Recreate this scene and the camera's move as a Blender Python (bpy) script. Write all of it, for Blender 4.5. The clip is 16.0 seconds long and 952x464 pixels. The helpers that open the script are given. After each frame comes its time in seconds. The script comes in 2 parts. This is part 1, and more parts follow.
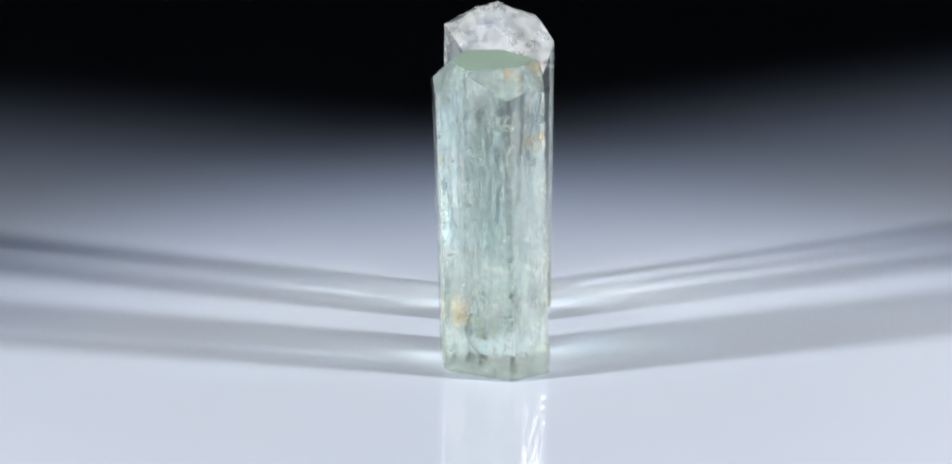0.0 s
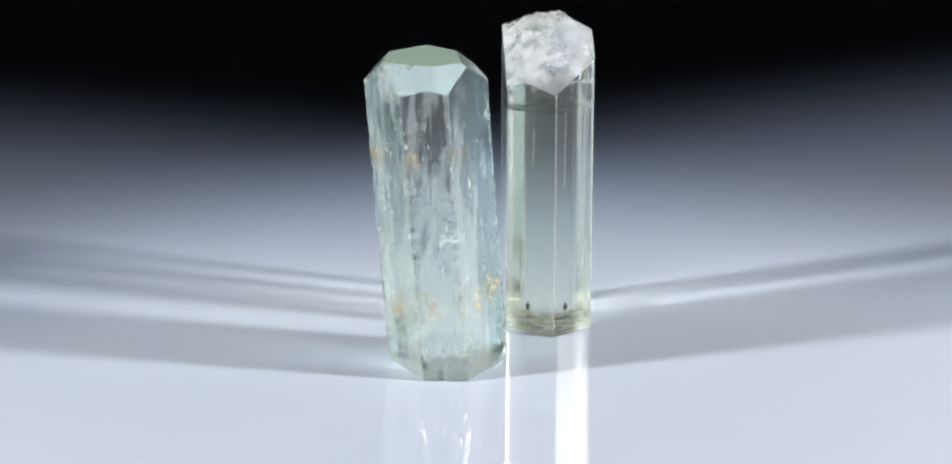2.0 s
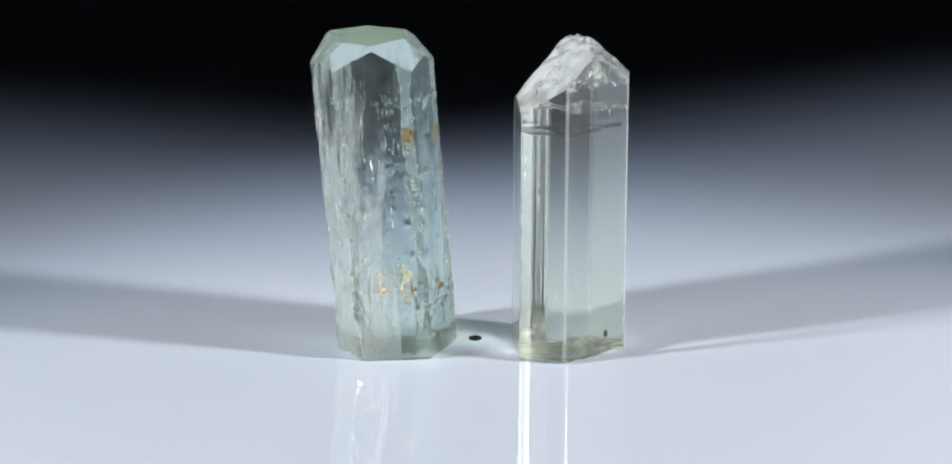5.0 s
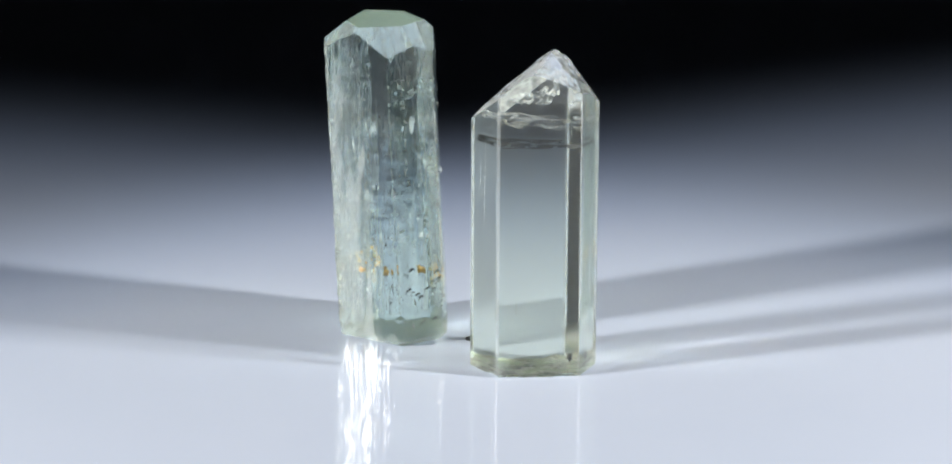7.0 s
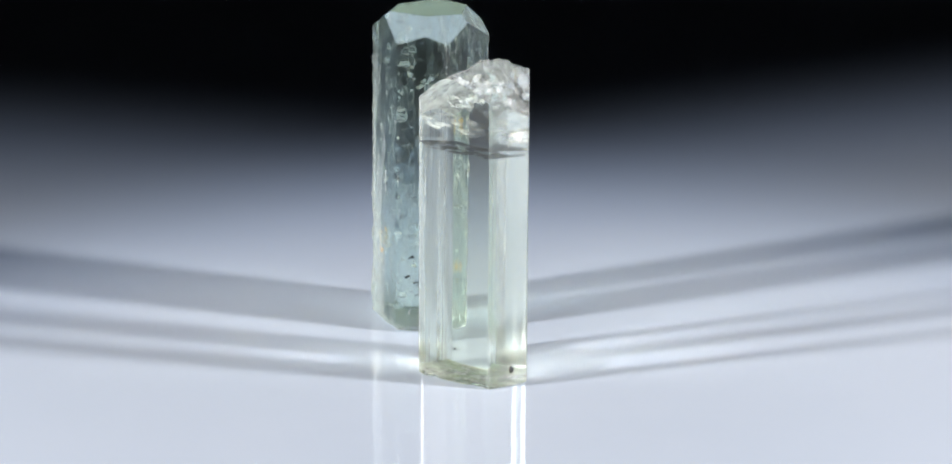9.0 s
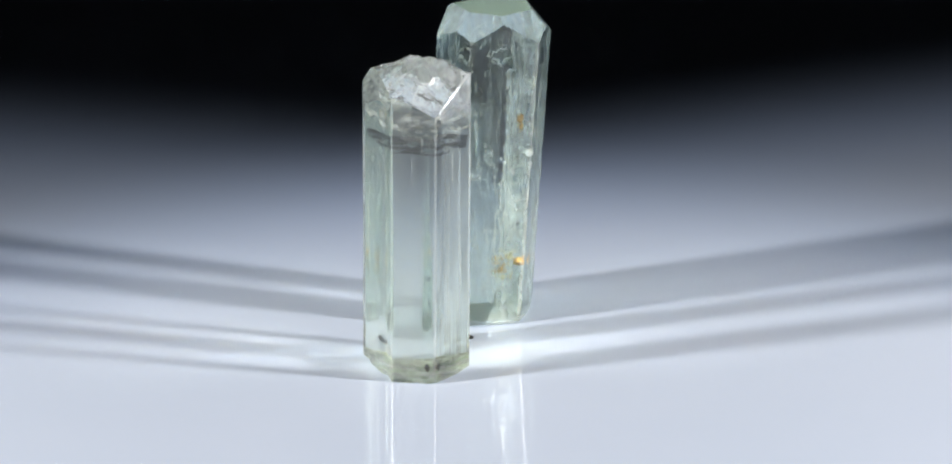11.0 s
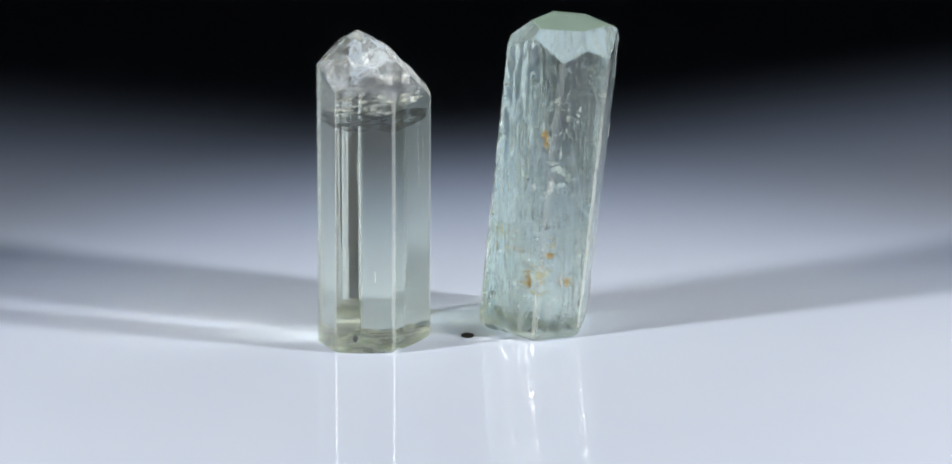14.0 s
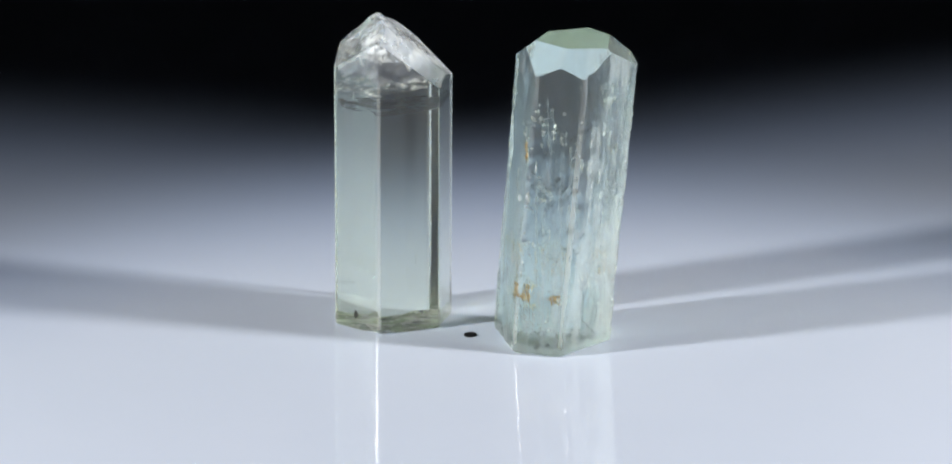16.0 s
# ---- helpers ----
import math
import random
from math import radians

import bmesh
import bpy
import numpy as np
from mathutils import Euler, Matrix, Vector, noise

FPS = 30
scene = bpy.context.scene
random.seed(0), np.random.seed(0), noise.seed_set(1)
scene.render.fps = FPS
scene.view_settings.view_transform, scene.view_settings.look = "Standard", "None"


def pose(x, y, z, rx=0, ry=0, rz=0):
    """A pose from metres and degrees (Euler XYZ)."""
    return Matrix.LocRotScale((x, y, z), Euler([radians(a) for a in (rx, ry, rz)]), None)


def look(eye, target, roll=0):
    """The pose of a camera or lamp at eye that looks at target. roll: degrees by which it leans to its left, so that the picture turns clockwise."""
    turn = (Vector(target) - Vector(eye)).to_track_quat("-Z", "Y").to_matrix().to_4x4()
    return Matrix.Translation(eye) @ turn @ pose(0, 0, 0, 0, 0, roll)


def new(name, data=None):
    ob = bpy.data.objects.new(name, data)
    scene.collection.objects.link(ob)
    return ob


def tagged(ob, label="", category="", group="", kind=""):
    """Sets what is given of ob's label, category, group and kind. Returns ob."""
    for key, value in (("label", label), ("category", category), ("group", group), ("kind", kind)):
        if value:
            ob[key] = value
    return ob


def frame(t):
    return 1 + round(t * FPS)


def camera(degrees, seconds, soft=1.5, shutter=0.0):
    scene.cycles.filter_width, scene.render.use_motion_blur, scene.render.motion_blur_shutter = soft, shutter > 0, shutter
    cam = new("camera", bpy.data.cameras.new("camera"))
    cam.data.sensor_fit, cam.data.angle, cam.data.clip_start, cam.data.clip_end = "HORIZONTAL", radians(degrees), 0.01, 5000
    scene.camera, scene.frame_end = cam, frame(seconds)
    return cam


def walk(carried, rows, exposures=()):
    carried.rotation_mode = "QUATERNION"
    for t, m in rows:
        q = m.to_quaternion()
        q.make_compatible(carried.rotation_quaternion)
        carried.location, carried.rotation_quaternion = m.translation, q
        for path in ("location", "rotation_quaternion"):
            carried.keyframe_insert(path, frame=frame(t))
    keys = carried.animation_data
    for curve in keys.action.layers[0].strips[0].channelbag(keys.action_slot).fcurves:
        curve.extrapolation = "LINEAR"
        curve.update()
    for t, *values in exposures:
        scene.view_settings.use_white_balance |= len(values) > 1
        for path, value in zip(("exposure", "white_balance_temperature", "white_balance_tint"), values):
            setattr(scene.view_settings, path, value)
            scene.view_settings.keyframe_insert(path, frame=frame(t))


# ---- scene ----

# ---------------------------------------------------------------- camera
cam = camera(14.0, 16.0, soft=1.8)
EYE = Vector((0.000488, -0.527062, 0.185965))
AIM = EYE + 0.5 * Vector((0.0, 0.951687, -0.307071))
CAM = look(EYE, AIM, 0.345)
walk(cam, [(0, CAM), (16, CAM)])

# ---------------------------------------------------------------- light
world = bpy.data.worlds.new("dark_studio")
world.use_nodes = True
world.node_tree.nodes["Background"].inputs[0].default_value = (0.8, 0.88, 1.0, 1)
world.node_tree.nodes["Background"].inputs[1].default_value = 0.003
scene.world = world


def spot(name, eye, target, watts, half, blend, radius, color):
    d = bpy.data.lights.new(name, "SPOT")
    d.energy, d.spot_size, d.spot_blend, d.shadow_soft_size = watts, radians(2 * half), blend, radius
    d.color = color
    o = new(name, d)
    o.matrix_world = look(eye, target)
    return o


# two LED spots, low on either side, whose beams cross over the stones; each has a second, narrower warm spot added so
# that its beam's rim turns bluish
CORE, BEAM = (1.22, 1.0, 0.62), (0.89, 0.99, 1.18)
for side, eye, target, watts, half, blend in (("west", (-0.471, -0.191, 0.203), (0.045, -0.062, 0), 14.8, 17.2, 0.46),
                                              ("east", (0.434, -0.118, 0.187), (0.085, -0.117, 0), 11.7, 25.5, 0.41)):
    spot("spot_lamp_" + side, eye, target, watts * 0.66, half, blend, 0.023, BEAM)
    spot("added_core_lamp_" + side, eye, target, watts * 0.34, half - 3.2, blend, 0.023, CORE)


# ---------------------------------------------------------------- materials
class Nodes:
    """A small builder for one material's node tree."""

    def __init__(self, name):
        self.m = bpy.data.materials.new(name)
        self.m.use_nodes = True
        self.t = self.m.node_tree
        self.b = self.t.nodes["Principled BSDF"]
        self.out = self.t.nodes["Material Output"]
        self.co = self.t.nodes.new("ShaderNodeTexCoord").outputs["Object"]

    def link(self, a, b):
        self.t.links.new(a, b)

    def put(self, socket, v):
        if isinstance(v, bpy.types.NodeSocket):
            self.link(v, socket)
        else:
            socket.default_value = (*v, 1) if isinstance(v, tuple) and len(v) == 3 and socket.type == "RGBA" else v

    def set(self, **kw):
        for k, v in kw.items():
            self.put(self.b.inputs[k.replace("_", " ")], v)
        return self

    def stretch(self, sx, sy, sz):
        n = self.t.nodes.new("ShaderNodeMapping")
        n.inputs["Scale"].default_value = (sx, sy, sz)
        self.link(self.co, n.inputs["Vector"])
        return n.outputs[0]

    def noise(self, scale, detail=4.0, rough=0.55, vec=None, distort=0.0):
        n = self.t.nodes.new("ShaderNodeTexNoise")
        n.inputs["Scale"].default_value, n.inputs["Detail"].default_value = scale, detail
        n.inputs["Roughness"].default_value, n.inputs["Distortion"].default_value = rough, distort
        self.link(vec or self.co, n.inputs["Vector"])
        return n.outputs["Fac"]

    def ramp(self, v, a, b, lo=0.0, hi=1.0):
        n = self.t.nodes.new("ShaderNodeMapRange")
        n.interpolation_type = "SMOOTHSTEP"
        for i, x in enumerate((v, a, b, lo, hi)):
            self.put(n.inputs[i], x)
        return n.outputs[0]

    def math(self, op, a, b=0.0):
        n = self.t.nodes.new("ShaderNodeMath")
        n.operation = op
        self.put(n.inputs[0], a)
        self.put(n.inputs[1], b)
        return n.outputs[0]

    def dot(self, d):
        n = self.t.nodes.new("ShaderNodeVectorMath")
        n.operation = "DOT_PRODUCT"
        self.link(self.co, n.inputs[0])
        n.inputs[1].default_value = d
        return n.outputs["Value"]

    def mix(self, f, a, b):
        n = self.t.nodes.new("ShaderNodeMix")
        n.data_type = "RGBA"
        for i, x in ((0, f), (6, a), (7, b)):
            self.put(n.inputs[i], x)
        return n.outputs[2]

    def bump(self, h, strength, distance):
        n = self.t.nodes.new("ShaderNodeBump")
        n.inputs["Strength"].default_value, n.inputs["Distance"].default_value = strength, distance
        self.link(h, n.inputs["Height"])
        self.link(n.outputs[0], self.b.inputs["Normal"])
        return n.outputs[0]


def m_table():
    n = Nodes("white_acrylic")
    smear = n.ramp(n.noise(22, 5), 0.35, 0.7)
    n.set(Base_Color=n.mix(smear, (0.675, 0.745, 0.872), (0.698, 0.763, 0.888)),
          Roughness=n.ramp(n.noise(60, 4), 0.3, 0.75, 0.025, 0.06), IOR=1.49)
    n.bump(n.noise(900, 3), 0.02, 0.0002)
    return n.m


def m_clear(name, tint, rough, glass, pale=(0.90, 0.96, 0.86)):
    n = Nodes(name)
    n.set(Base_Color=n.mix(n.noise(90, 2), tint, pale), Transmission_Weight=glass, IOR=1.57,
          Roughness=rough, Coat_Weight=0.28, Coat_Roughness=0.15, Coat_IOR=1.5)
    n.bump(n.noise(260, 1, vec=n.stretch(1, 1, 0.004)), 0.02, 0.0002)
    return n.m


def m_milky(name, lo, hi, r0, r1):
    """A prism face etched dull, with upright grain."""
    n = Nodes(name)
    f = n.noise(300, 5, 0.6, vec=n.stretch(1, 1, 0.1))
    n.set(Base_Color=n.mix(n.noise(120, 3), (0.86, 0.95, 0.82), (0.93, 0.975, 0.90)), IOR=1.57,
          Transmission_Weight=n.ramp(f, 0.3, 0.7, lo, hi), Roughness=n.ramp(f, 0.3, 0.7, r0, r1),
          Coat_Weight=0.8, Coat_Roughness=0.16, Coat_IOR=1.5)
    n.bump(n.noise(500, 3, vec=n.stretch(1, 1, 0.03)), 0.3, 0.0003)
    return n.m


def m_fracture(name, lo, hi, r0, r1, scale, depth):
    n = Nodes(name)
    f = n.noise(420, 6, 0.65, distort=0.6)
    n.set(Base_Color=(0.96, 0.98, 0.985), Transmission_Weight=n.ramp(f, 0.35, 0.65, lo, hi), IOR=1.56,
          Roughness=n.ramp(n.noise(260, 5), 0.3, 0.7, r0, r1), Coat_Weight=0.35, Coat_Roughness=0.16, Coat_IOR=1.5)
    n.bump(n.noise(scale, 5, 0.6, distort=1.4), depth, 0.0008)
    return n.m


def m_green():
    n = Nodes("pale_aquamarine")
    streak = n.noise(750, 4, 0.6, vec=n.stretch(1, 1, 0.06), distort=0.15)
    patch = n.noise(260, 4, 0.6, vec=n.stretch(1, 1, 0.35), distort=0.4)
    side = n.math("MULTIPLY", n.dot((0.5, -0.866, -0.1)), 19.0)
    low = n.math("MULTIPLY", n.math("SUBTRACT", 0.027, n.dot((0, 0, 1))), 4.0)
    field = n.math("ADD", n.math("ADD", n.math("ADD", n.math("MULTIPLY", streak, 0.6), n.math("MULTIPLY", patch, 0.75)), side), low)
    mask = n.ramp(field, 0.70, 0.84)
    # etched terraces with sharp risers
    step = n.math("ADD", n.ramp(patch, 0.49, 0.515), n.math("ADD", n.ramp(patch, 0.585, 0.60), n.ramp(streak, 0.53, 0.56)))
    n.set(Base_Color=n.mix(n.math("MULTIPLY", mask, 0.55), n.mix(n.noise(120, 3), (0.77, 0.95, 0.845), (0.83, 0.97, 0.89)), (0.94, 0.98, 0.965)), IOR=1.575,
          Transmission_Weight=n.math("SUBTRACT", 0.99, n.math("MULTIPLY", mask, 0.19)),
          Roughness=n.math("ADD", 0.01, n.math("MULTIPLY", mask, 0.22)),
          Coat_Weight=n.ramp(patch, 0.40, 0.55, 0.9, 0.2), Coat_Roughness=0.17, Coat_IOR=1.57)
    n.bump(n.math("ADD", n.math("MULTIPLY", step, n.ramp(field, 0.5, 0.8, 0.07, 1.0)), n.math("MULTIPLY", streak, n.ramp(field, 0.5, 0.8, 0.04, 0.6))), 0.45, 0.00028)
    return n.m


def m_green_facet(name, dark, pale, clear_share, rough):
    n = Nodes(name)
    n.set(Base_Color=n.mix(n.noise(200, 3), dark, pale), IOR=1.575, Transmission_Weight=clear_share,
          Roughness=n.ramp(n.noise(150, 3), 0.3, 0.75, rough, rough + 0.06))
    n.bump(n.noise(1200, 4), 0.04, 0.0002)
    return n.m


def m_foot(name, dark, pale, lo):
    n = Nodes(name)
    n.set(Base_Color=n.mix(n.ramp(n.noise(350, 4), 0.35, 0.65), dark, pale), IOR=1.56,
          Transmission_Weight=n.ramp(n.noise(250, 5), 0.35, 0.65, lo, 0.86), Roughness=n.ramp(n.noise(500, 4), 0.3, 0.7, 0.05, 0.4))
    n.bump(n.noise(900, 5), 0.5, 0.0005)
    return n.m


def m_solid(name, col, rough, var=0.25, scale=600):
    n = Nodes(name)
    dark = tuple(c * (1 - var) for c in col)
    n.set(Base_Color=n.mix(n.noise(scale, 4), dark, col), Roughness=rough)
    n.bump(n.noise(scale * 2, 4), 0.3, 0.0003)
    return n.m


def m_veil(name, col, alpha, lo=0.42, hi=0.72, grain=700):
    """A wispy crack inside the stone: mostly seen through, with white glints."""
    n = Nodes(name)
    a = n.ramp(n.noise(grain, 6, 0.65, distort=0.8), lo, hi, 0.0, alpha)
    n.set(Base_Color=col, Roughness=0.3, Alpha=a)
    n.bump(n.noise(1200, 4), 0.6, 0.0004)
    return n.m


M_TABLE = m_table()
M_BACK = m_solid("black_cloth", (0.004, 0.004, 0.005), 0.9, 0.4, 40)
M_CLEAR = m_clear("clear_beryl", (0.86, 0.94, 0.81), 0.0, 0.99)
# edge strips paler and cloudier than the faces, to imitate bright edge lines
M_EDGE = m_clear("edge_highlight", (0.94, 0.97, 0.90), 0.14, 0.80)
M_TIP = m_fracture("glassy_fracture", 0.84, 1.0, 0.0, 0.08, 170, 0.6)
M_FRACT = m_fracture("frosted_fracture", 0.45, 0.92, 0.20, 0.48, 130, 0.22)
M_MILKY = m_milky("milky_prism_face", 0.95, 0.99, 0.24, 0.08)
# slight haze put on a clear face to lighten dark lines within the stone
M_HAZY = m_milky("lightening_haze_face", 0.95, 0.99, 0.16, 0.05)
# both feet pale and half opaque, standing in for light passed through the stones
M_FOOT = m_foot("lightened_olive_foot", (0.66, 0.80, 0.56), (0.93, 0.97, 0.88), 0.36)
M_GREEN = m_green()
M_GCLEAR = m_clear("clear_aquamarine_face", (0.66, 0.91, 0.85), 0.004, 0.985, (0.76, 0.94, 0.90))
M_GEDGE = m_milky("glittering_worn_edge", 0.72, 1.0, 0.40, 0.03)
M_GFACE = m_green_facet("sage_end_face", (0.66, 0.93, 0.70), (0.73, 0.95, 0.78), 0.58, 0.16)
M_GFOOT = m_green_facet("lightened_teal_foot", (0.74, 0.94, 0.85), (0.90, 0.98, 0.94), 0.76, 0.14)
M_GBEVEL = m_green_facet("smooth_bevel_face", (0.80, 0.95, 0.88), (0.85, 0.965, 0.92), 0.9, 0.14)
M_OCHRE = m_solid("ochre_stain", (0.80, 0.46, 0.13), 0.7)
M_DARK = m_solid("dark_speck", (0.03, 0.03, 0.028), 0.6)
M_HOLE = m_solid("black_pin", (0.006, 0.006, 0.007), 0.5)
M_VEIL = m_veil("white_crack", (0.92, 0.96, 0.95), 0.55)
M_TUBE = m_veil("white_tube", (0.94, 0.97, 0.96), 0.85)
M_GLINT_CHIP = m_solid("white_glint_chip", (0.93, 0.96, 0.95), 0.25, 0.08, 900)
M_WING = m_veil("white_wing_crack", (0.94, 0.97, 0.96), 0.7, 0.42, 0.65)
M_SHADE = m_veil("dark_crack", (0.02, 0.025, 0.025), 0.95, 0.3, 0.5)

# ---------------------------------------------------------------- setting
MM = 0.001


def mesh(name, verts, faces, mats, index=(), smooth=()):
    me = bpy.data.meshes.new(name)
    me.from_pydata([tuple(v) for v in verts], [], faces)
    for m in mats:
        me.materials.append(m)
    for p, i in zip(me.polygons, index):
        p.material_index = i
    for p, s in zip(me.polygons, smooth):
        p.use_smooth = bool(s)
    me.validate()
    return me


def slab(name, x0, x1, y0, y1, z0, z1, m):
    v = [(x, y, z) for z in (z0, z1) for y in (y0, y1) for x in (x0, x1)]
    f = [(0, 2, 3, 1), (4, 5, 7, 6), (0, 1, 5, 4), (2, 6, 7, 3), (0, 4, 6, 2), (1, 3, 7, 5)]
    return new(name, mesh(name, v, f, [m]))


tagged(slab("floor", -1.0, 1.0, -1.0, 1.0, -0.006, 0.0, M_TABLE),
       "glossy white acrylic display plate under two spot lamps", "display plate", kind="structure")
tagged(slab("backdrop", -1.6, 1.6, 1.04, 1.05, -0.2, 1.4, M_BACK),
       "black cloth backdrop behind the white plate", "backdrop", kind="structure")


# ---------------------------------------------------------------- crystals
def part(name, me, parent, label=""):
    ob = new(name, me)
    ob.parent = parent
    return tagged(ob, label)


def rounded(poly, r, step, arc=3):
    """The outline of a polygon with rounded corners, as points and outward normals."""
    pts, n = [], len(poly)
    for i in range(n):
        a, b, c = (Vector(poly[(i + k) % n]) for k in (-1, 0, 1))
        u, w = (a - b).normalized(), (c - b).normalized()
        p, q = b + u * r, b + w * r
        for k in range(arc):
            s = k / (arc - 1)
            pts.append((1 - s) ** 2 * p + 2 * s * (1 - s) * b + s * s * q)
        end = c + (b - c).normalized() * r
        m = max(1, int((end - q).length / step))
        pts += [q + (end - q) * (k / m) for k in range(1, m)]
    size = len(pts)
    out = []
    for i in range(size):
        t = (pts[(i + 1) % size] - pts[i - 1]).normalized()
        out.append(Vector((t.y, -t.x)))
    return pts, out


def clip(poly, keep):
    """The part of a polygon of (x, y, z) points where keep(x, y) is not negative."""
    res = []
    for i, p in enumerate(poly):
        q = poly[(i + 1) % len(poly)]
        a, b = keep(p), keep(q)
        if a >= 0:
            res.append(p)
        if (a < 0) != (b < 0):
            res.append(p.lerp(q, a / (a - b)))
    return res


def stone(name, poly, centre, tilt, planes, step, row, corner, relief, chip, mats, foot_index, broken=None, edge_index=0, edge=0.0, band=None, milky=(), crumple=None, shadowless=0, open_sides=range(6), clean=None):
    """One crystal: a leaning prism with worn sides, cut off above by planes z = a + b x + c y (mm). The sides take mats[0],
    each top plane its own index; broken(x, y), if given, is the relief of a fracture that rounds off the planes. relief(s, z, x, y): how far the side stands out; chip(x, y): how far the foot is worn."""
    if sum(p[0] * q[1] - q[0] * p[1] for p, q in zip(poly, poly[1:] + poly[:1])) < 0:
        poly = poly[::-1]
    pts, nor = rounded(poly, corner, step)
    n = len(pts)

    def top(x, y):
        heights = [a + b * x + c * y for a, b, c, _ in planes]
        if not broken:
            return min(heights)
        low = min(heights)
        return low + 0.15 - 0.6 * math.log(sum(math.exp((low - h) / 0.6) for h in heights))

    def rim(i):
        x, y = pts[i]
        z = 40.0
        for _ in range(8):
            z = top(x + tilt[0] * z, y + tilt[1] * z)
        return z

    def on_side(m):
        """The number of the polygon's side on which m lies."""
        ends = [(Vector(poly[k]), Vector(poly[(k + 1) % len(poly)])) for k in range(len(poly))]
        return min(range(len(poly)), key=lambda k: (m - ends[k][0]).length + (m - ends[k][1]).length - (ends[k][0] - ends[k][1]).length)

    high = [rim(i) for i in range(n)]
    rows = max(3, int(max(high) / row))
    verts, faces, index, smooth = [], [], [], []
    foot = [chip(*p) for p in pts]
    for k in range(rows + 1):
        for i in range(n):
            z = foot[i] + (high[i] - foot[i]) * k / rows
            x, y = pts[i].x + tilt[0] * z, pts[i].y + tilt[1] * z
            d = relief(i * step, z, x, y)
            if k == rows:
                d = min(d, 0.0)
            x, y = x + nor[i].x * d, y + nor[i].y * d
            if k == rows:
                z = top(x, y)
            verts.append(Vector((x, y, z)))
    for k in range(rows):
        for i in range(n):
            j = (i + 1) % n
            faces.append((k * n + i, k * n + j, (k + 1) * n + j, (k + 1) * n + i))
            mid = (pts[i] + pts[j]) / 2
            cloudy = [m for p, q, m in milky if abs((mid - Vector(p)).length + (mid - Vector(q)).length - (Vector(p) - Vector(q)).length) < 0.02]
            if crumple and verts[k * n + i].z > crumple(mid.x, mid.y):
                cloudy = [2]
            if clean and clean(mid):
                cloudy = [5]
            # here: the low band that the pale foot material brightens
            worn = band and verts[k * n + i].z < band(mid.x, mid.y)
            index.append(foot_index if worn else edge_index if (gap := min((mid - Vector(p)).length for p in poly)) < edge and edge_index == 6 and not cloudy else cloudy[0] if cloudy else edge_index if gap < edge else shadowless if gap > 2.0 and on_side(mid) in open_sides and 4.0 < verts[k * n + i].z and verts[k * n + n + i].z < 36.5 else 0), smooth.append(1)
    # foot: a worn ring, then the flat base
    mid = sum((Vector((p.x, p.y, 0)) for p in pts), Vector()) / n
    base = len(verts)
    for i in range(n):
        v = verts[i]
        s = 1 - (0.12 + 0.8 * foot[i]) / max(1e-6, (Vector((v.x, v.y, 0)) - mid).length)
        w = mid + (Vector((v.x, v.y, 0)) - mid) * s
        verts.append(Vector((w.x, w.y, 0.06)))
    for i in range(n):
        j = (i + 1) % n
        faces.append((base + i, base + j, j, i))
        index.append(foot_index), smooth.append(0)
    faces.append(tuple(base + i for i in reversed(range(n))))
    index.append(foot_index), smooth.append(0)
    # top: each plane owns the part of the outline where it lies lowest
    ring = [v.copy() for v in verts[rows * n:rows * n + n]]
    for a, b, c, mi in ([] if broken else planes):
        cell = ring
        for a2, b2, c2, _ in planes:
            if (a2, b2, c2) != (a, b, c) and len(cell) > 2:
                cell = clip(cell, lambda p: (a2 + b2 * p.x + c2 * p.y) - (a + b * p.x + c * p.y) + 1e-6)
        if len(cell) < 3:
            continue
        m0 = len(verts)
        verts += [Vector((p.x, p.y, a + b * p.x + c * p.y)) for p in cell]
        faces.append(tuple(range(m0, m0 + len(cell))))
        index.append(mi), smooth.append(0)
    if broken:
        fine = []
        for p, q in zip(ring, ring[1:] + ring[:1]):
            m = max(1, int((q - p).length / 0.3))
            fine += [p.lerp(q, k / m) for k in range(m)]
        heart, rings, m0, nf = sum(ring, Vector()) / n, 34, len(verts), len(fine)
        for k in range(rings + 1):
            for p in fine if k < rings else [heart]:
                v = heart.lerp(p, 1 - k / rings)
                if k:
                    v.z = top(v.x, v.y) + min(1.0, k / 4) * broken(v.x, v.y)
                verts.append(v)
        c0 = len(verts) - 1
        for k in range(rings):
            for i in range(nf):
                j = (i + 1) % nf
                a, b = m0 + k * nf, m0 + (k + 1) * nf
                faces.append((a + i, a + j, c0) if k == rings - 1 else (a + i, a + j, b + j, b + i))
                at = verts[a + i]
                index.append(min(planes, key=lambda q: q[0] + q[1] * at.x + q[2] * at.y)[3]), smooth.append(1)
    c3 = Vector((*centre, 0))
    me = mesh(name, [(v - c3) * MM for v in verts], faces, mats, index, smooth)
    bm = bmesh.new()
    bm.from_mesh(me)
    bmesh.ops.remove_doubles(bm, verts=bm.verts, dist=4e-6)
    bmesh.ops.dissolve_degenerate(bm, edges=bm.edges, dist=2e-6)
    bmesh.ops.recalc_face_normals(bm, faces=bm.faces)
    for e in bm.edges:
        if len(e.link_faces) != 2 or e.link_faces[0].smooth != e.link_faces[1].smooth or e.calc_face_angle(0) > 0.6:
            e.smooth = False
    bm.to_mesh(me)
    bm.free()
    return me


def nz(x, y, z, seed=0.0):
    return noise.noise(Vector((x + seed, y - seed * 0.7, z + 3.1 * seed)))


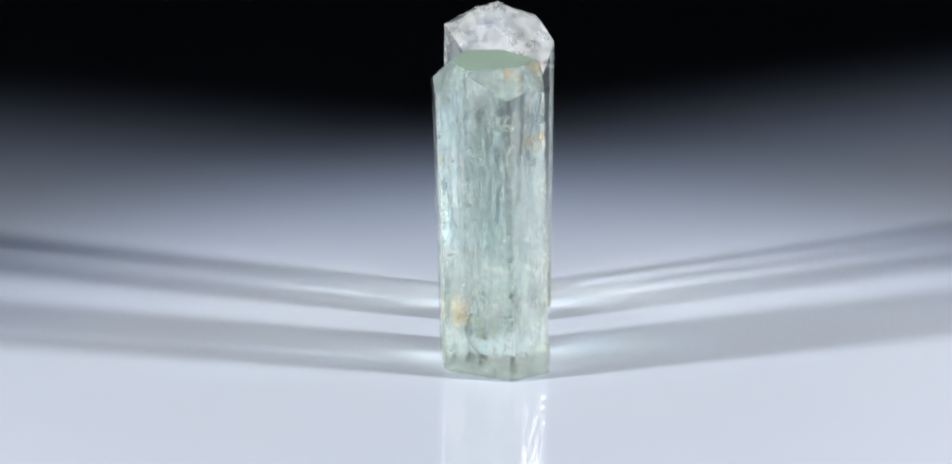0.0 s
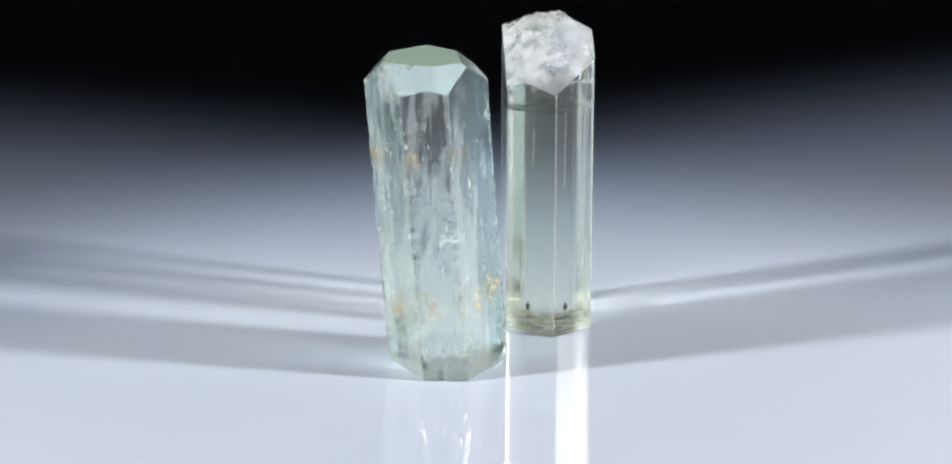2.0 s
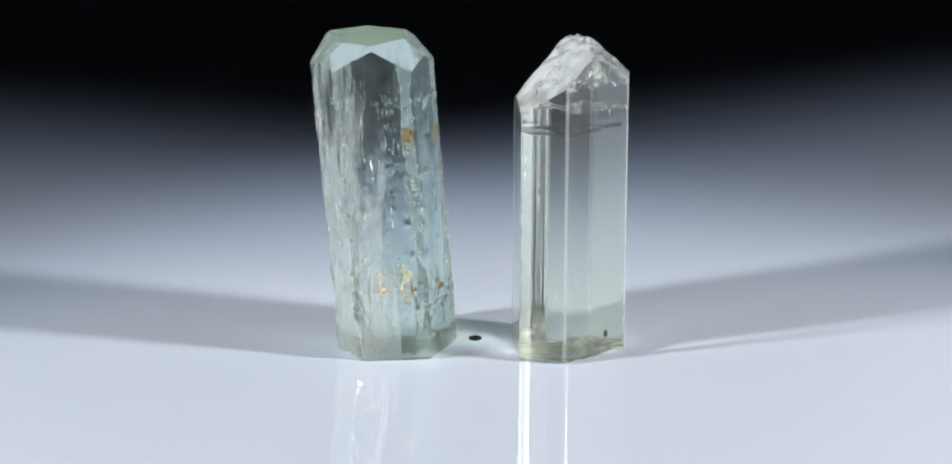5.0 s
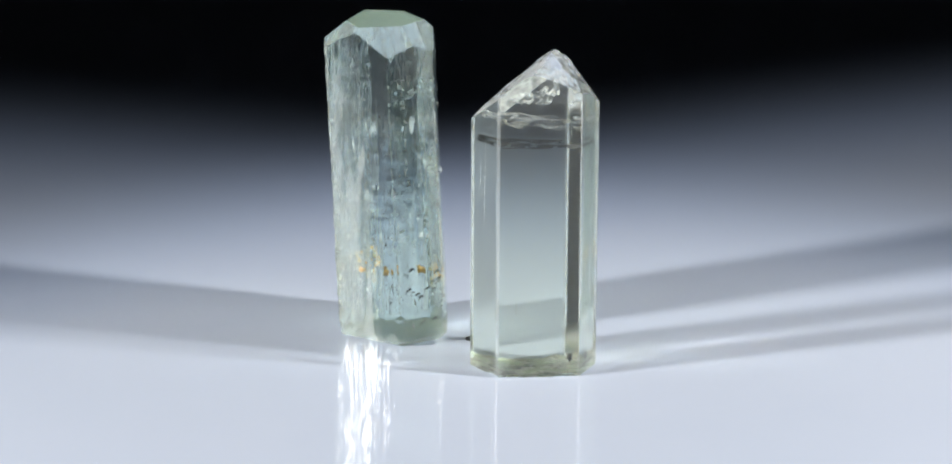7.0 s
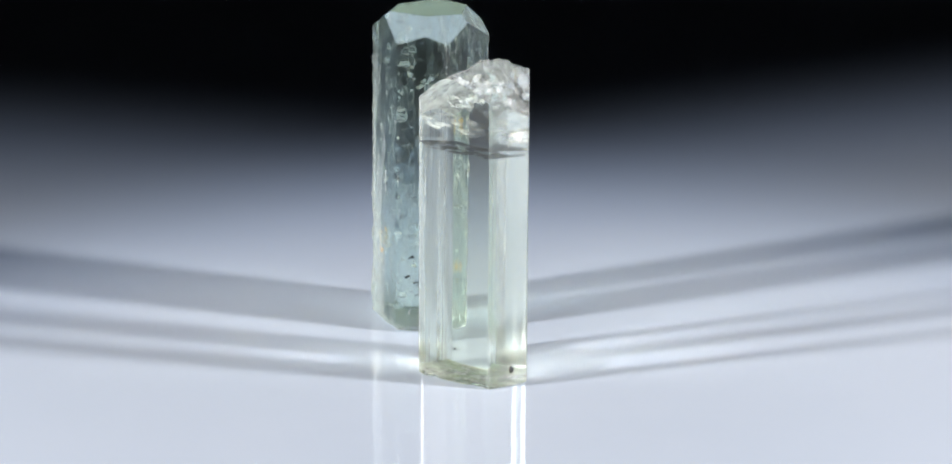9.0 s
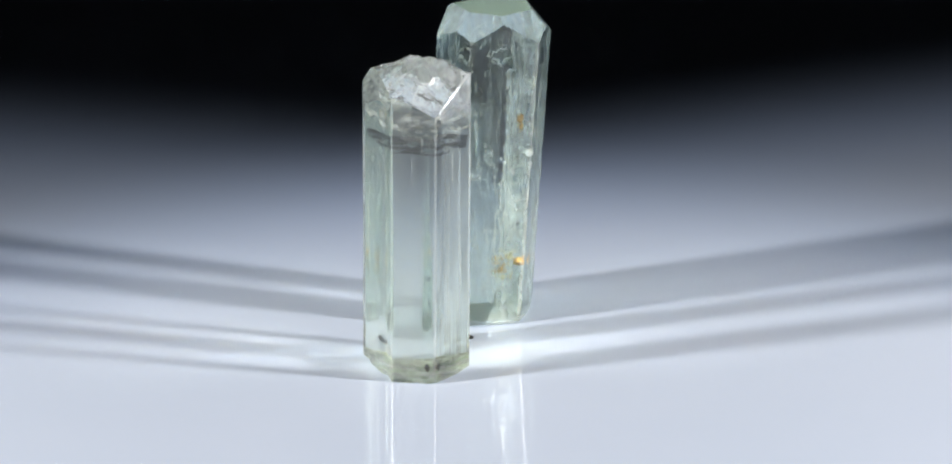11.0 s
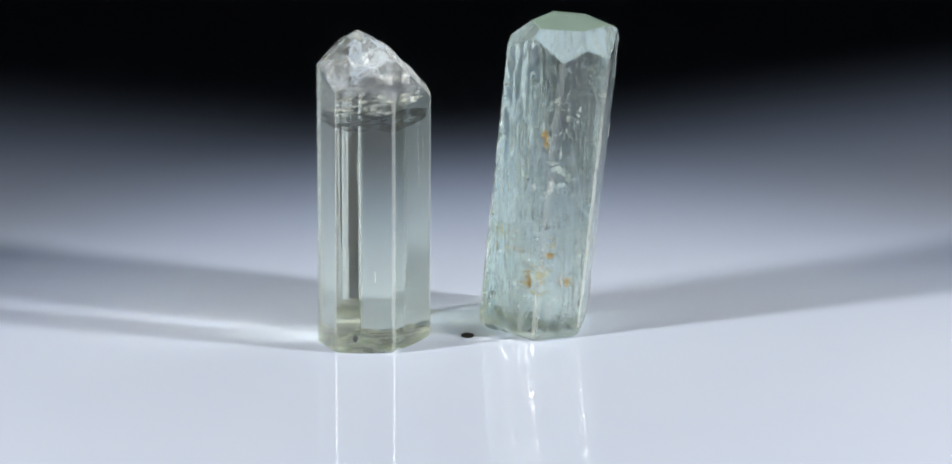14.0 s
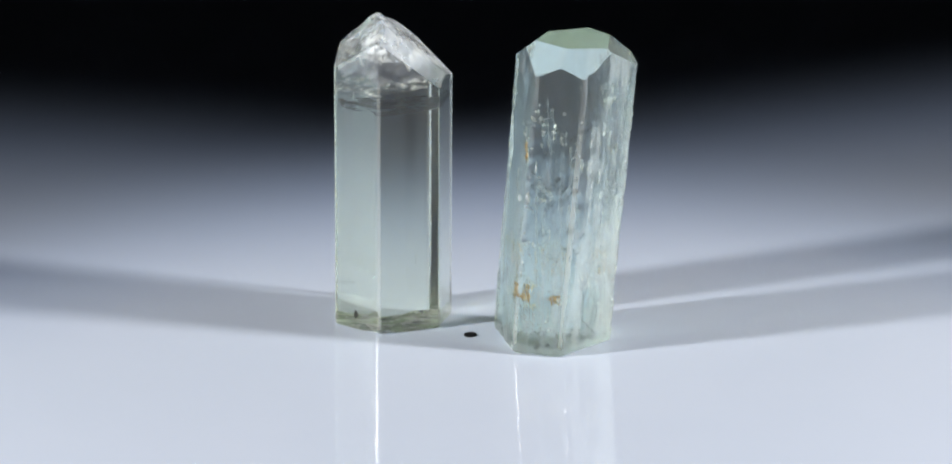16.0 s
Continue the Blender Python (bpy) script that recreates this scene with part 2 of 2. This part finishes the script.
def sheet(centre, at, u, v, bend, seed, nu=10, nv=10):
    """A ragged, bent sheet inside a stone, spanned by u and v (mm)."""
    u, v, at = Vector(u), Vector(v), Vector(at) - Vector((*centre, 0))
    w = u.cross(v).normalized()
    verts, faces = [], []
    for i in range(nu + 1):
        for j in range(nv + 1):
            a, b = 2 * i / nu - 1, 2 * j / nv - 1
            r = max(abs(a), abs(b))
            k = 1 if r == 0 else (0.75 + 0.5 * nz(a * 1.5, b * 1.5, 0, seed)) * (0.72 + 0.28 * r / math.hypot(a, b) if r else 1)
            p = at + u * a * k + v * b * k + w * (bend * (a * a + b * b) + 0.5 * nz(a * 2, b * 2, 1, seed))
            verts.append(p * MM)
    for i in range(nu):
        for j in range(nv):
            q = i * (nv + 1) + j
            faces.append((q, q + 1, q + nv + 2, q + nv + 1))
    return verts, faces


def blob(centre, at, size, seed, seg=14):
    """A small uneven lump (mm)."""
    at = Vector(at) - Vector((*centre, 0))
    verts, faces = [], []
    for i in range(seg + 1):
        th = math.pi * i / seg
        for j in range(seg):
            ph = 2 * math.pi * j / seg
            d = Vector((math.sin(th) * math.cos(ph), math.sin(th) * math.sin(ph), math.cos(th)))
            k = 1 + 0.7 * nz(d.x * 1.7, d.y * 1.7, d.z * 1.7, seed)
            verts.append((at + Vector((d.x * size[0], d.y * size[1], d.z * size[2])) * k) * MM)
    for i in range(seg):
        for j in range(seg):
            a, b = i * seg + j, i * seg + (j + 1) % seg
            faces.append((a, b, b + seg, a + seg))
    return verts, faces


def thing(name, label):
    ob = new(name)
    ob.empty_display_size = 0.01
    return tagged(ob, label, "crystal", "crystals on the plate")


def lift_faces(body, index, owner, label, name="prism_face"):
    """Take the faces of one material out of the body as parts without shadow, standing in for lamp light that passes
    through the stone.
    """
    bm = bmesh.new()
    bm.from_mesh(body.data)
    left = {f for f in bm.faces if f.material_index == index}
    while left:
        group, todo = [], [left.pop()]
        while todo:
            f = todo.pop()
            group.append(f)
            for e in f.edges:
                for g in e.link_faces:
                    if g in left:
                        left.remove(g)
                        todo.append(g)
        spots = sorted({v.index for f in group for v in f.verts})
        at = {i: k for k, i in enumerate(spots)}
        bm.verts.ensure_lookup_table()
        me = mesh(name, [bm.verts[i].co for i in spots], [tuple(at[v.index] for v in f.verts) for f in group],
                  [body.data.materials[index]], (), [1] * len(group))
        face = part(name, me, owner, label)
        face.visible_shadow = False
    bmesh.ops.delete(bm, geom=[f for f in bm.faces if f.material_index == index], context="FACES")
    bm.to_mesh(body.data)
    bm.free()


# ---- pale green leaning stone
G_POLY = [(10.14, -4.78), (3.48, -1.68), (-4.53, -7.80), (-3.94, -14.95), (5.84, -19.22), (11.02, -15.58)]
G_TILT = (-0.0305, -0.0890)
G_MID = (3.6, -10.7)


def green_planes():
    """The flat end face across the axis and a sloping facet over each prism edge."""
    cx, cy = G_MID[0] + G_TILT[0] * 45, G_MID[1] + G_TILT[1] * 45
    res = [(45.4 + 0.2 * (G_TILT[0] * cx + G_TILT[1] * cy), -0.2 * G_TILT[0], -0.2 * G_TILT[1], 1)]
    for (px, py), low, slope in zip(G_POLY, (41.9, 42.1, 41.5, 41.5, 41.8, 42.0), (0.85, 0.8, 1.05, 1.15, 0.85, 0.9)):
        x, y = px + G_TILT[0] * 42, py + G_TILT[1] * 42
        d = Vector((cx - x, cy - y)).normalized() * slope
        res.append((low - d.x * x - d.y * y, d.x, d.y, 3))
    return res


def green_relief(s, z, x, y):
    side = 0.75 * (x - 2) - 0.66 * (y + 13)
    worn = 0.5 + 0.5 * max(-1, min(1, side / 7))
    stria = nz(x * 1.7, y * 1.7, z * 0.03, 3) * 0.08 + nz(x * 4, y * 4, z * 0.09, 9) * 0.06
    dents = -max(0, nz(x * 0.5, y * 0.5, z * 0.12, 5) - 0.42) * 1.0
    fine = nz(x * 2.2, y * 2.2, z * 0.35, 7) * 0.05
    near = min(math.hypot(x - p[0] - G_TILT[0] * z, y - p[1] - G_TILT[1] * z) for p in G_POLY)
    ragged = -abs(nz(x * 0.9, y * 0.9, z * 0.8, 17)) * (0.5 if z < 30 else 0.3) * max(0.0, 1 - near / 1.3) if z < 41 else 0.0
    ragged -= 0.2 * max(0.0, 1 - z / 3.0) ** 2
    return (stria + fine) * (0.08 + 1.1 * worn) + dents + ragged


def green_chip(x, y):
    far = max(0.0, min(1.0, (y + 9) / 6))
    return 0.18 + 0.8 * far + 0.35 * abs(nz(x * 0.5, y * 0.5, 0, 2))


# height up to which the sides take the lightened foot material
def lightened_foot_band(x, y):
    return 0.9 + 1.6 * nz(x * 0.6, y * 0.6, 0, 15)


def green_clean(p):
    """Where the sides are smooth and clear: round the edge between two of them."""
    return 0.8 * (p.x - G_MID[0]) + 0.6 * (p.y - G_MID[1]) > 6.3


green = thing("aquamarine_crystal", "pale green six-sided crystal, leaning, with streaky etched sides")
green_body = part("body", stone("body", G_POLY, G_MID, G_TILT, green_planes(), 0.3, 0.42, 0.5, green_relief, green_chip,
                                [M_GREEN, M_GFACE, M_GFOOT, M_GBEVEL, M_GREEN, M_GCLEAR, M_GEDGE], 2, edge_index=6, edge=0.38,
                                band=lightened_foot_band, shadowless=4, open_sides=(2, 5), clean=green_clean), green)
lift_faces(green_body, 4, green, "middle of an etched prism face, made to cast no shadow")

# ---- clear upright stone
C_POLY = [(11.64, 13.25), (3.86, 21.9), (-1.98, 20.58), (-4.33, 12.67), (1.75, 5.71), (9.45, 6.8)]
C_TILT = (0.0, 0.0)
C_MID = (3.6, 13.6)
C_PLANES = [(h - b * 3.6 - c * 13.6, b, c, m) for h, b, c, m in
            ((43.88, -0.404, 0.81, 1), (48.65, 0.747, -0.879, 2), (47.85, -0.526, -0.292, 2),
             (48.11, -0.293, -0.839, 2), (48.5, 0.482, 1.479, 1))]


def clear_relief(s, z, x, y):
    return nz(x * 1.4, y * 1.4, z * 0.05, 11) * 0.002


def clear_chip(x, y):
    return 0.1 + 0.8 * max(0, nz(x * 0.35, y * 0.35, 0, 6) + 0.05)


def shell_marks(x, y):
    """Curved, rippled fracture relief."""
    r = math.hypot(x - 9, y - 9)
    glassy = max(0.0, min(1.0, 0.5 + (-0.65 * (x - 3.6) + 0.75 * (y - 14.5)) / 5))
    ripple = 0.05 * math.sin(r * 3.1 + 2.5 * nz(x * 0.3, y * 0.3, 0, 4))
    soft = 0.25 * nz(x * 0.35, y * 0.35, 0, 8) + 0.10 * nz(x * 0.9, y * 0.9, 0, 12) + 0.02 * nz(x * 2.3, y * 2.3, 0, 14)
    rough = 0.7 * nz(x * 0.4, y * 0.4, 0, 8) - 0.9 * abs(nz(x * 0.55, y * 0.55, 0, 22)) + 0.3 * abs(nz(x * 1.2, y * 1.2, 0, 12))
    return ripple + glassy * rough + (1 - glassy) * soft


def crumple_line(x, y):
    """Above this height the tip's back sides are crumpled, imitating the fracture refracted through them; the front
    faces stay smooth.
    """
    back = -0.80 * (x - 3.6) - 0.60 * (y - 13.6)
    return 37.4 + 0.9 * nz(x * 0.6, y * 0.6, 0, 19) if back > 1.0 else 60.0


clear = thing("clear_beryl_crystal", "clear colourless six-sided crystal, upright, with a broken frosted tip")
clear_body = part("body", stone("body", C_POLY, C_MID, C_TILT, C_PLANES, 0.5, 0.8, 0.3, clear_relief, clear_chip,
                   [M_CLEAR, M_FRACT, M_TIP, M_FOOT, M_EDGE, M_MILKY, M_HAZY, M_CLEAR], 3, shell_marks, 4, 0.36,
                   milky=[(C_POLY[1], C_POLY[2], 5), (C_POLY[4], C_POLY[5], 6)], crumple=crumple_line, shadowless=7), clear)
lift_faces(clear_body, 7, clear, "middle of a glassy prism face, made to cast no shadow")
lift_faces(clear_body, 2, clear, "glassy shell-like fracture at the tip", "tip")

# ---- what the stones hold inside
M_RUST = m_veil("rusty_haze", (0.86, 0.68, 0.28), 0.8)


def join(bits):
    verts, faces = [], []
    for v, f in bits:
        k = len(verts)
        verts += v
        faces += [tuple(i + k for i in q) for q in f]
    return verts, faces


def sliver(centre, foot, length, width, lean, seed):
    """A thin upright tube that tapers at both ends (mm)."""
    foot = Vector(foot) - Vector((*centre, 0))
    verts, faces, m, r = [], [], 5, 7
    for i in range(r + 1):
        s = i / r
        k = width * (0.12 + math.sin(math.pi * s) ** 0.6) * (1 + 0.6 * nz(seed, s * 4, 0, 1))
        c = foot + Vector((lean[0] * s * length, lean[1] * s * length, s * length))
        c += Vector((nz(s * 3, seed, 2), nz(s * 3, 5, seed), 0)) * width * 0.8
        for j in range(m):
            an = 2 * math.pi * j / m
            verts.append((c + Vector((k * math.cos(an), k * math.sin(an), 0))) * MM)
    for i in range(r):
        for j in range(m):
            a, b = i * m + j, i * m + (j + 1) % m
            faces.append((a, b, b + m, a + m))
    return verts, faces


rnd = random.Random(7)
for at, spread, count in (((-0.5, -9.2, 8.3), (1.3, 1.0, 1.8), 7), ((-3.6, -9.8, 29.8), (0.3, 0.3, 1.2), 8),
                          ((-1.4, -13.2, 8.6), (0.7, 0.7, 0.8), 8), ((9.8, -11.2, 11.5), (0.3, 2.0, 2.4), 6)):
    bits = []
    for k in range(count):
        c = [at[i] + rnd.gauss(0, 0.5) * spread[i] for i in range(3)]
        r = rnd.uniform(0.09, 0.24) if k else 0.48
        bits.append(blob(G_MID, c, (r, r, r * rnd.uniform(0.8, 2.2)), k * 1.3, 7))
    v, f = join(bits)
    stain = part("ochre_stain", mesh("ochre_stain", v, f, [M_OCHRE], (), [1] * len(f)), green, "rusty ochre flecks in the stone")
    v, f = sheet(G_MID, at, (spread[0] * 1.5, spread[1] * 1.5, 0.3), (0.1, 0.1, spread[2] * 1.5), 0.3, 60 + count)
    part("rust_haze", mesh("rust_haze", v, f, [M_RUST], (), [1] * len(f)), green, "faint yellow rusty haze")
for k in range(11):
    a = k * 2.399
    v, f = sheet(G_MID, (3.0 + 4.2 * math.cos(a) + G_TILT[0] * 3.6 * k, -10.7 + 4.4 * math.sin(a) + G_TILT[1] * 3.6 * k, 4 + 3.4 * k),
                 (1.5 * math.cos(a * 1.7), 1.5 * math.sin(a * 1.7), 0.6), (0.5, 0.2, 1.9), 0.6, 20 + k)
    part("inner_crack", mesh("inner_crack", v, f, [M_VEIL], (), [1] * len(f)), green, "white veil-like crack")
ring_pts, ring_nor = rounded(G_POLY, 0.5, 0.3)
bits = []
for k in range(420):
    i = rnd.randrange(len(ring_pts))
    z = rnd.uniform(3, 38) if k % 3 else rnd.uniform(2, 24)
    x, y = ring_pts[i].x + G_TILT[0] * z, ring_pts[i].y + G_TILT[1] * z
    worn = 0.75 * (ring_pts[i].x - 3.6) - 0.66 * (ring_pts[i].y + 10.7)
    corner = min((ring_pts[i] - Vector(p)).length for p in G_POLY)
    if rnd.random() > 0.14 + 0.045 * worn + (0.3 if corner < 0.9 else 0.0):
        continue
    ln = min(rnd.uniform(0.3, 1.3) * rnd.choice((1, 1, 1, 2, 3.5)), 40.5 - z)
    w = rnd.uniform(0.035, 0.10) * (1.4 if corner < 0.9 else 1.0)
    d = green_relief(0, z + ln / 2, x, y) - rnd.uniform(0.0, 0.9) * w
    bits.append(sliver(G_MID, (x + ring_nor[i].x * d, y + ring_nor[i].y * d, z), ln, w, G_TILT, k * 0.37))
v, f = join(bits)
tagged(part("growth_tubing", mesh("growth_tubing", v, f, [M_TUBE], (), [1] * len(f)), green, "white upright growth tubes"), kind="stuff")
# flame-like etch pits that hang below the top, larger than the growth tubes
bits = []
for k in range(34):
    i = rnd.randrange(len(ring_pts))
    z = rnd.uniform(19, 34)
    ln = min(rnd.uniform(1.4, 4.6), 40.0 - z)
    x, y = ring_pts[i].x + G_TILT[0] * z, ring_pts[i].y + G_TILT[1] * z
    smooth_side = 0.38 * (ring_pts[i].x - 3.6) + 0.92 * (ring_pts[i].y + 10.7)
    if smooth_side > 4.5:
        continue
    w = rnd.uniform(0.10, 0.30)
    d = green_relief(0, z + ln / 2, x, y) - rnd.uniform(0.7, 1.4) * w
    bits.append(sliver(G_MID, (x + ring_nor[i].x * d, y + ring_nor[i].y * d, z), ln, w, G_TILT, 40 + k * 0.53))
v, f = join(bits)
tagged(part("etching", mesh("etching", v, f, [M_TUBE], (), [1] * len(f)), green, "white flame-like etch pits"), kind="stuff")
# small white chips as painted glints along the worn edges and low on the sides
bits = []
for k in range(170):
    if k % 2:
        px, py = G_POLY[rnd.randrange(6)]
        z = rnd.uniform(4, 40)
    else:
        p = ring_pts[rnd.randrange(len(ring_pts))]
        px, py, z = p.x, p.y, rnd.uniform(3, 16)
    inward = (Vector(G_MID) - Vector((px, py))).normalized() * rnd.uniform(0.55, 0.95)
    r = rnd.uniform(0.05, 0.15)
    bits.append(blob(G_MID, (px + inward.x + G_TILT[0] * z, py + inward.y + G_TILT[1] * z, z), (r, r, r * rnd.uniform(0.6, 2.4)), k * 0.71, 5))
v, f = join(bits)
tagged(part("glint_chipping", mesh("glint_chipping", v, f, [M_GLINT_CHIP], (), [0] * len(f)), green, "tiny white chips that stand in for glints along the edges"), kind="stuff")
v, f = sliver(G_MID, (3.2, -17.8, 1.6), 3.9, 0.09, (-1.0, 0.40), 5.2)
part("dark_fissure", mesh("dark_fissure", v, f, [M_DARK], (), [1] * len(f)), green, "thin dark slanting fissure near the foot")
# thin dark flakes low in the clear side
for k in range(12):
    s_ = rnd.uniform(0.12, 0.88)
    z = rnd.uniform(3.0, 11.5)
    p = Vector(G_POLY[0]).lerp(Vector(G_POLY[1]), s_)
    at = (p.x + G_TILT[0] * z - 0.38 * 0.5, p.y + G_TILT[1] * z - 0.92 * 0.5, z)
    v, f = sheet(G_MID, at, (-0.5, 0.2, rnd.uniform(0.1, 0.4)), (0.05, 0.05, 0.22), 0.15, 80 + k, 6, 4)
    part("dark_flake", mesh("dark_flake", v, f, [M_SHADE], (), [1] * len(f)), green, "thin dark flake inside")
# a curled white crack under the top of the clear side, and a wing-shaped one on the worn side
for at, u, v_, bend, seed in (((4.6, -6.6, 36.6), (2.0, -0.8, -1.6), (0.2, 0.3, 0.5), 0.6, 91), ((7.2, -8.0, 37.6), (0.6, -0.2, 1.1), (0.3, 0.2, 0.2), 0.3, 93),
                              ((-3.4, -12.4, 25.2), (0.3, 1.9, 1.6), (0.6, 0.2, 0.9), 0.4, 95), ((-2.8, -11.0, 22.8), (0.3, 1.3, -1.2), (0.4, 0.2, 0.8), 0.4, 97)):
    v, f = sheet(G_MID, at, u, v_, bend, seed, 14, 8)
    part("curled_crack", mesh("curled_crack", v, f, [M_WING], (), [1] * len(f)), green, "curled white crack near the surface")
# near-black colour stands in for the backdrop mirrored in the crack
M_DARK_REFLECTION = m_veil("dark_reflection", (0.015, 0.02, 0.02), 0.95, 0.42, 0.5, 240)
M_CRUMPLE = m_veil("crumpled_crack", (0.94, 0.97, 0.95), 0.8)
heart = Vector(C_MID)
outline = rounded(C_POLY, 0.4, 0.5)[0]
v, f = [], []
for k in range(13):
    for p in outline:
        q = heart.lerp(p, 0.975 * (1 - k / 13))
        z = 36.3 + 0.10 * (q.x - 3.6) - 0.08 * (q.y - 13.6) + 0.6 * nz(q.x * 0.35, q.y * 0.35, 0, 31) + 0.2 * nz(q.x, q.y, 0, 33)
        z = min(z, min(a + b * q.x + c * q.y for a, b, c, _ in C_PLANES) - 0.9)
        v.append((Vector((q.x, q.y, z)) - Vector((*C_MID, 0))) * MM)
m = len(outline)
for k in range(12):
    for i in range(m):
        j = (i + 1) % m
        f.append((k * m + i, k * m + j, (k + 1) * m + j, (k + 1) * m + i))
part("inner_crack", mesh("inner_crack", v, f, [M_CRUMPLE], (), [1] * len(f)), clear, "crumpled white crack below the tip")
# curved white sheets added inside the tip to brighten it
for k, (x, y, z, u, w) in enumerate(((3.0, 14.0, 39.8, (2.2, 0.8, 0.6), (-0.5, 1.4, 0.9)), (5.2, 12.4, 39.0, (1.5, -1.1, 0.5), (0.6, 0.9, 1.0)),
                                     (1.4, 15.4, 40.2, (1.1, 1.7, -0.4), (-0.9, 0.5, 1.0)), (4.6, 16.6, 39.6, (2.0, -0.4, -0.5), (0.3, 0.8, 0.9)),
                                     (2.2, 11.6, 38.8, (1.6, 0.9, 0.3), (-0.3, 0.4, 0.8)))):
    v, f = sheet(C_MID, (x, y, z), u, w, 0.7, 110 + k, 12, 10)
    part("tip_light_sheet", mesh("tip_light_sheet", v, f, [M_CRUMPLE], (), [1] * len(f)), clear, "curved white sheet that brightens the inside of the tip")
v, f = [], []
for k in range(13):
    for p in outline:
        q = heart.lerp(p, 0.84 * (1 - k / 13))
        v.append((Vector((q.x, q.y, 33.0 + 0.06 * (q.x - 3.6) + 0.35 * nz(q.x * 0.3, q.y * 0.3, 0, 35))) - Vector((*C_MID, 0))) * MM)
for k in range(12):
    for i in range(m):
        j = (i + 1) % m
        f.append((k * m + i, k * m + j, (k + 1) * m + j, (k + 1) * m + i))
part("dark_crack", mesh("dark_crack", v, f, [M_DARK_REFLECTION], (), [1] * len(f)), clear, "flat crack under the tip, its dark reflection painted in")
for k, (x, y, z, ln) in enumerate(((8.6, 9.6, 21, 13), (5.2, 8.0, 24, 9), (0.8, 17.5, 31.5, 4.5), (6.5, 12.5, 8, 4))):
    v, f = sliver(C_MID, (x, y, z), ln, 0.05, (0.01 * (k - 1), 0.02), k + 0.3)
    part("needle", mesh("needle", v, f, [M_TUBE], (), [1] * len(f)), clear, "fine white needle inside the stone")
v, f = blob(C_MID, (0.2, 17.2, 1.6), (0.35, 0.35, 0.55), 6, 10)
part("dark_speck", mesh("dark_speck", v, f, [M_DARK], (), [1] * len(f)), clear, "small dark chip at the foot")

# ---- the pin mark in the middle of the turning plate
pv = [(0.95 * MM * math.cos(a) * (1 + 0.12 * math.cos(2 * a)), 0.95 * MM * math.sin(a), z) for z in (0.00002, 0.00015)
      for a in [2 * math.pi * i / 20 for i in range(20)]]
pf = [tuple(range(20, 40)), tuple(reversed(range(20)))] + [(i, (i + 1) % 20, 20 + (i + 1) % 20, 20 + i) for i in range(20)]
pin = tagged(new("pin_mark", mesh("pin_mark", pv, pf, [M_HOLE])), "small black pin mark on the white plate", "mark")

# ---------------------------------------------------------------- turning
RATE = -18.186


def ride(ob, mid):
    """Carry ob round the plate's axis."""
    rows = []
    for i in range(65):
        t = i / 4
        a = radians(RATE * t)
        c, s = math.cos(a), math.sin(a)
        rows.append((t, pose((mid[0] * c - mid[1] * s) * MM, (mid[0] * s + mid[1] * c) * MM, 0, 0, 0, RATE * t)))
    walk(ob, rows)


def motions():
    ride(green, G_MID)
    ride(clear, C_MID)
    ride(pin, (0.65, 0.5))


motions()
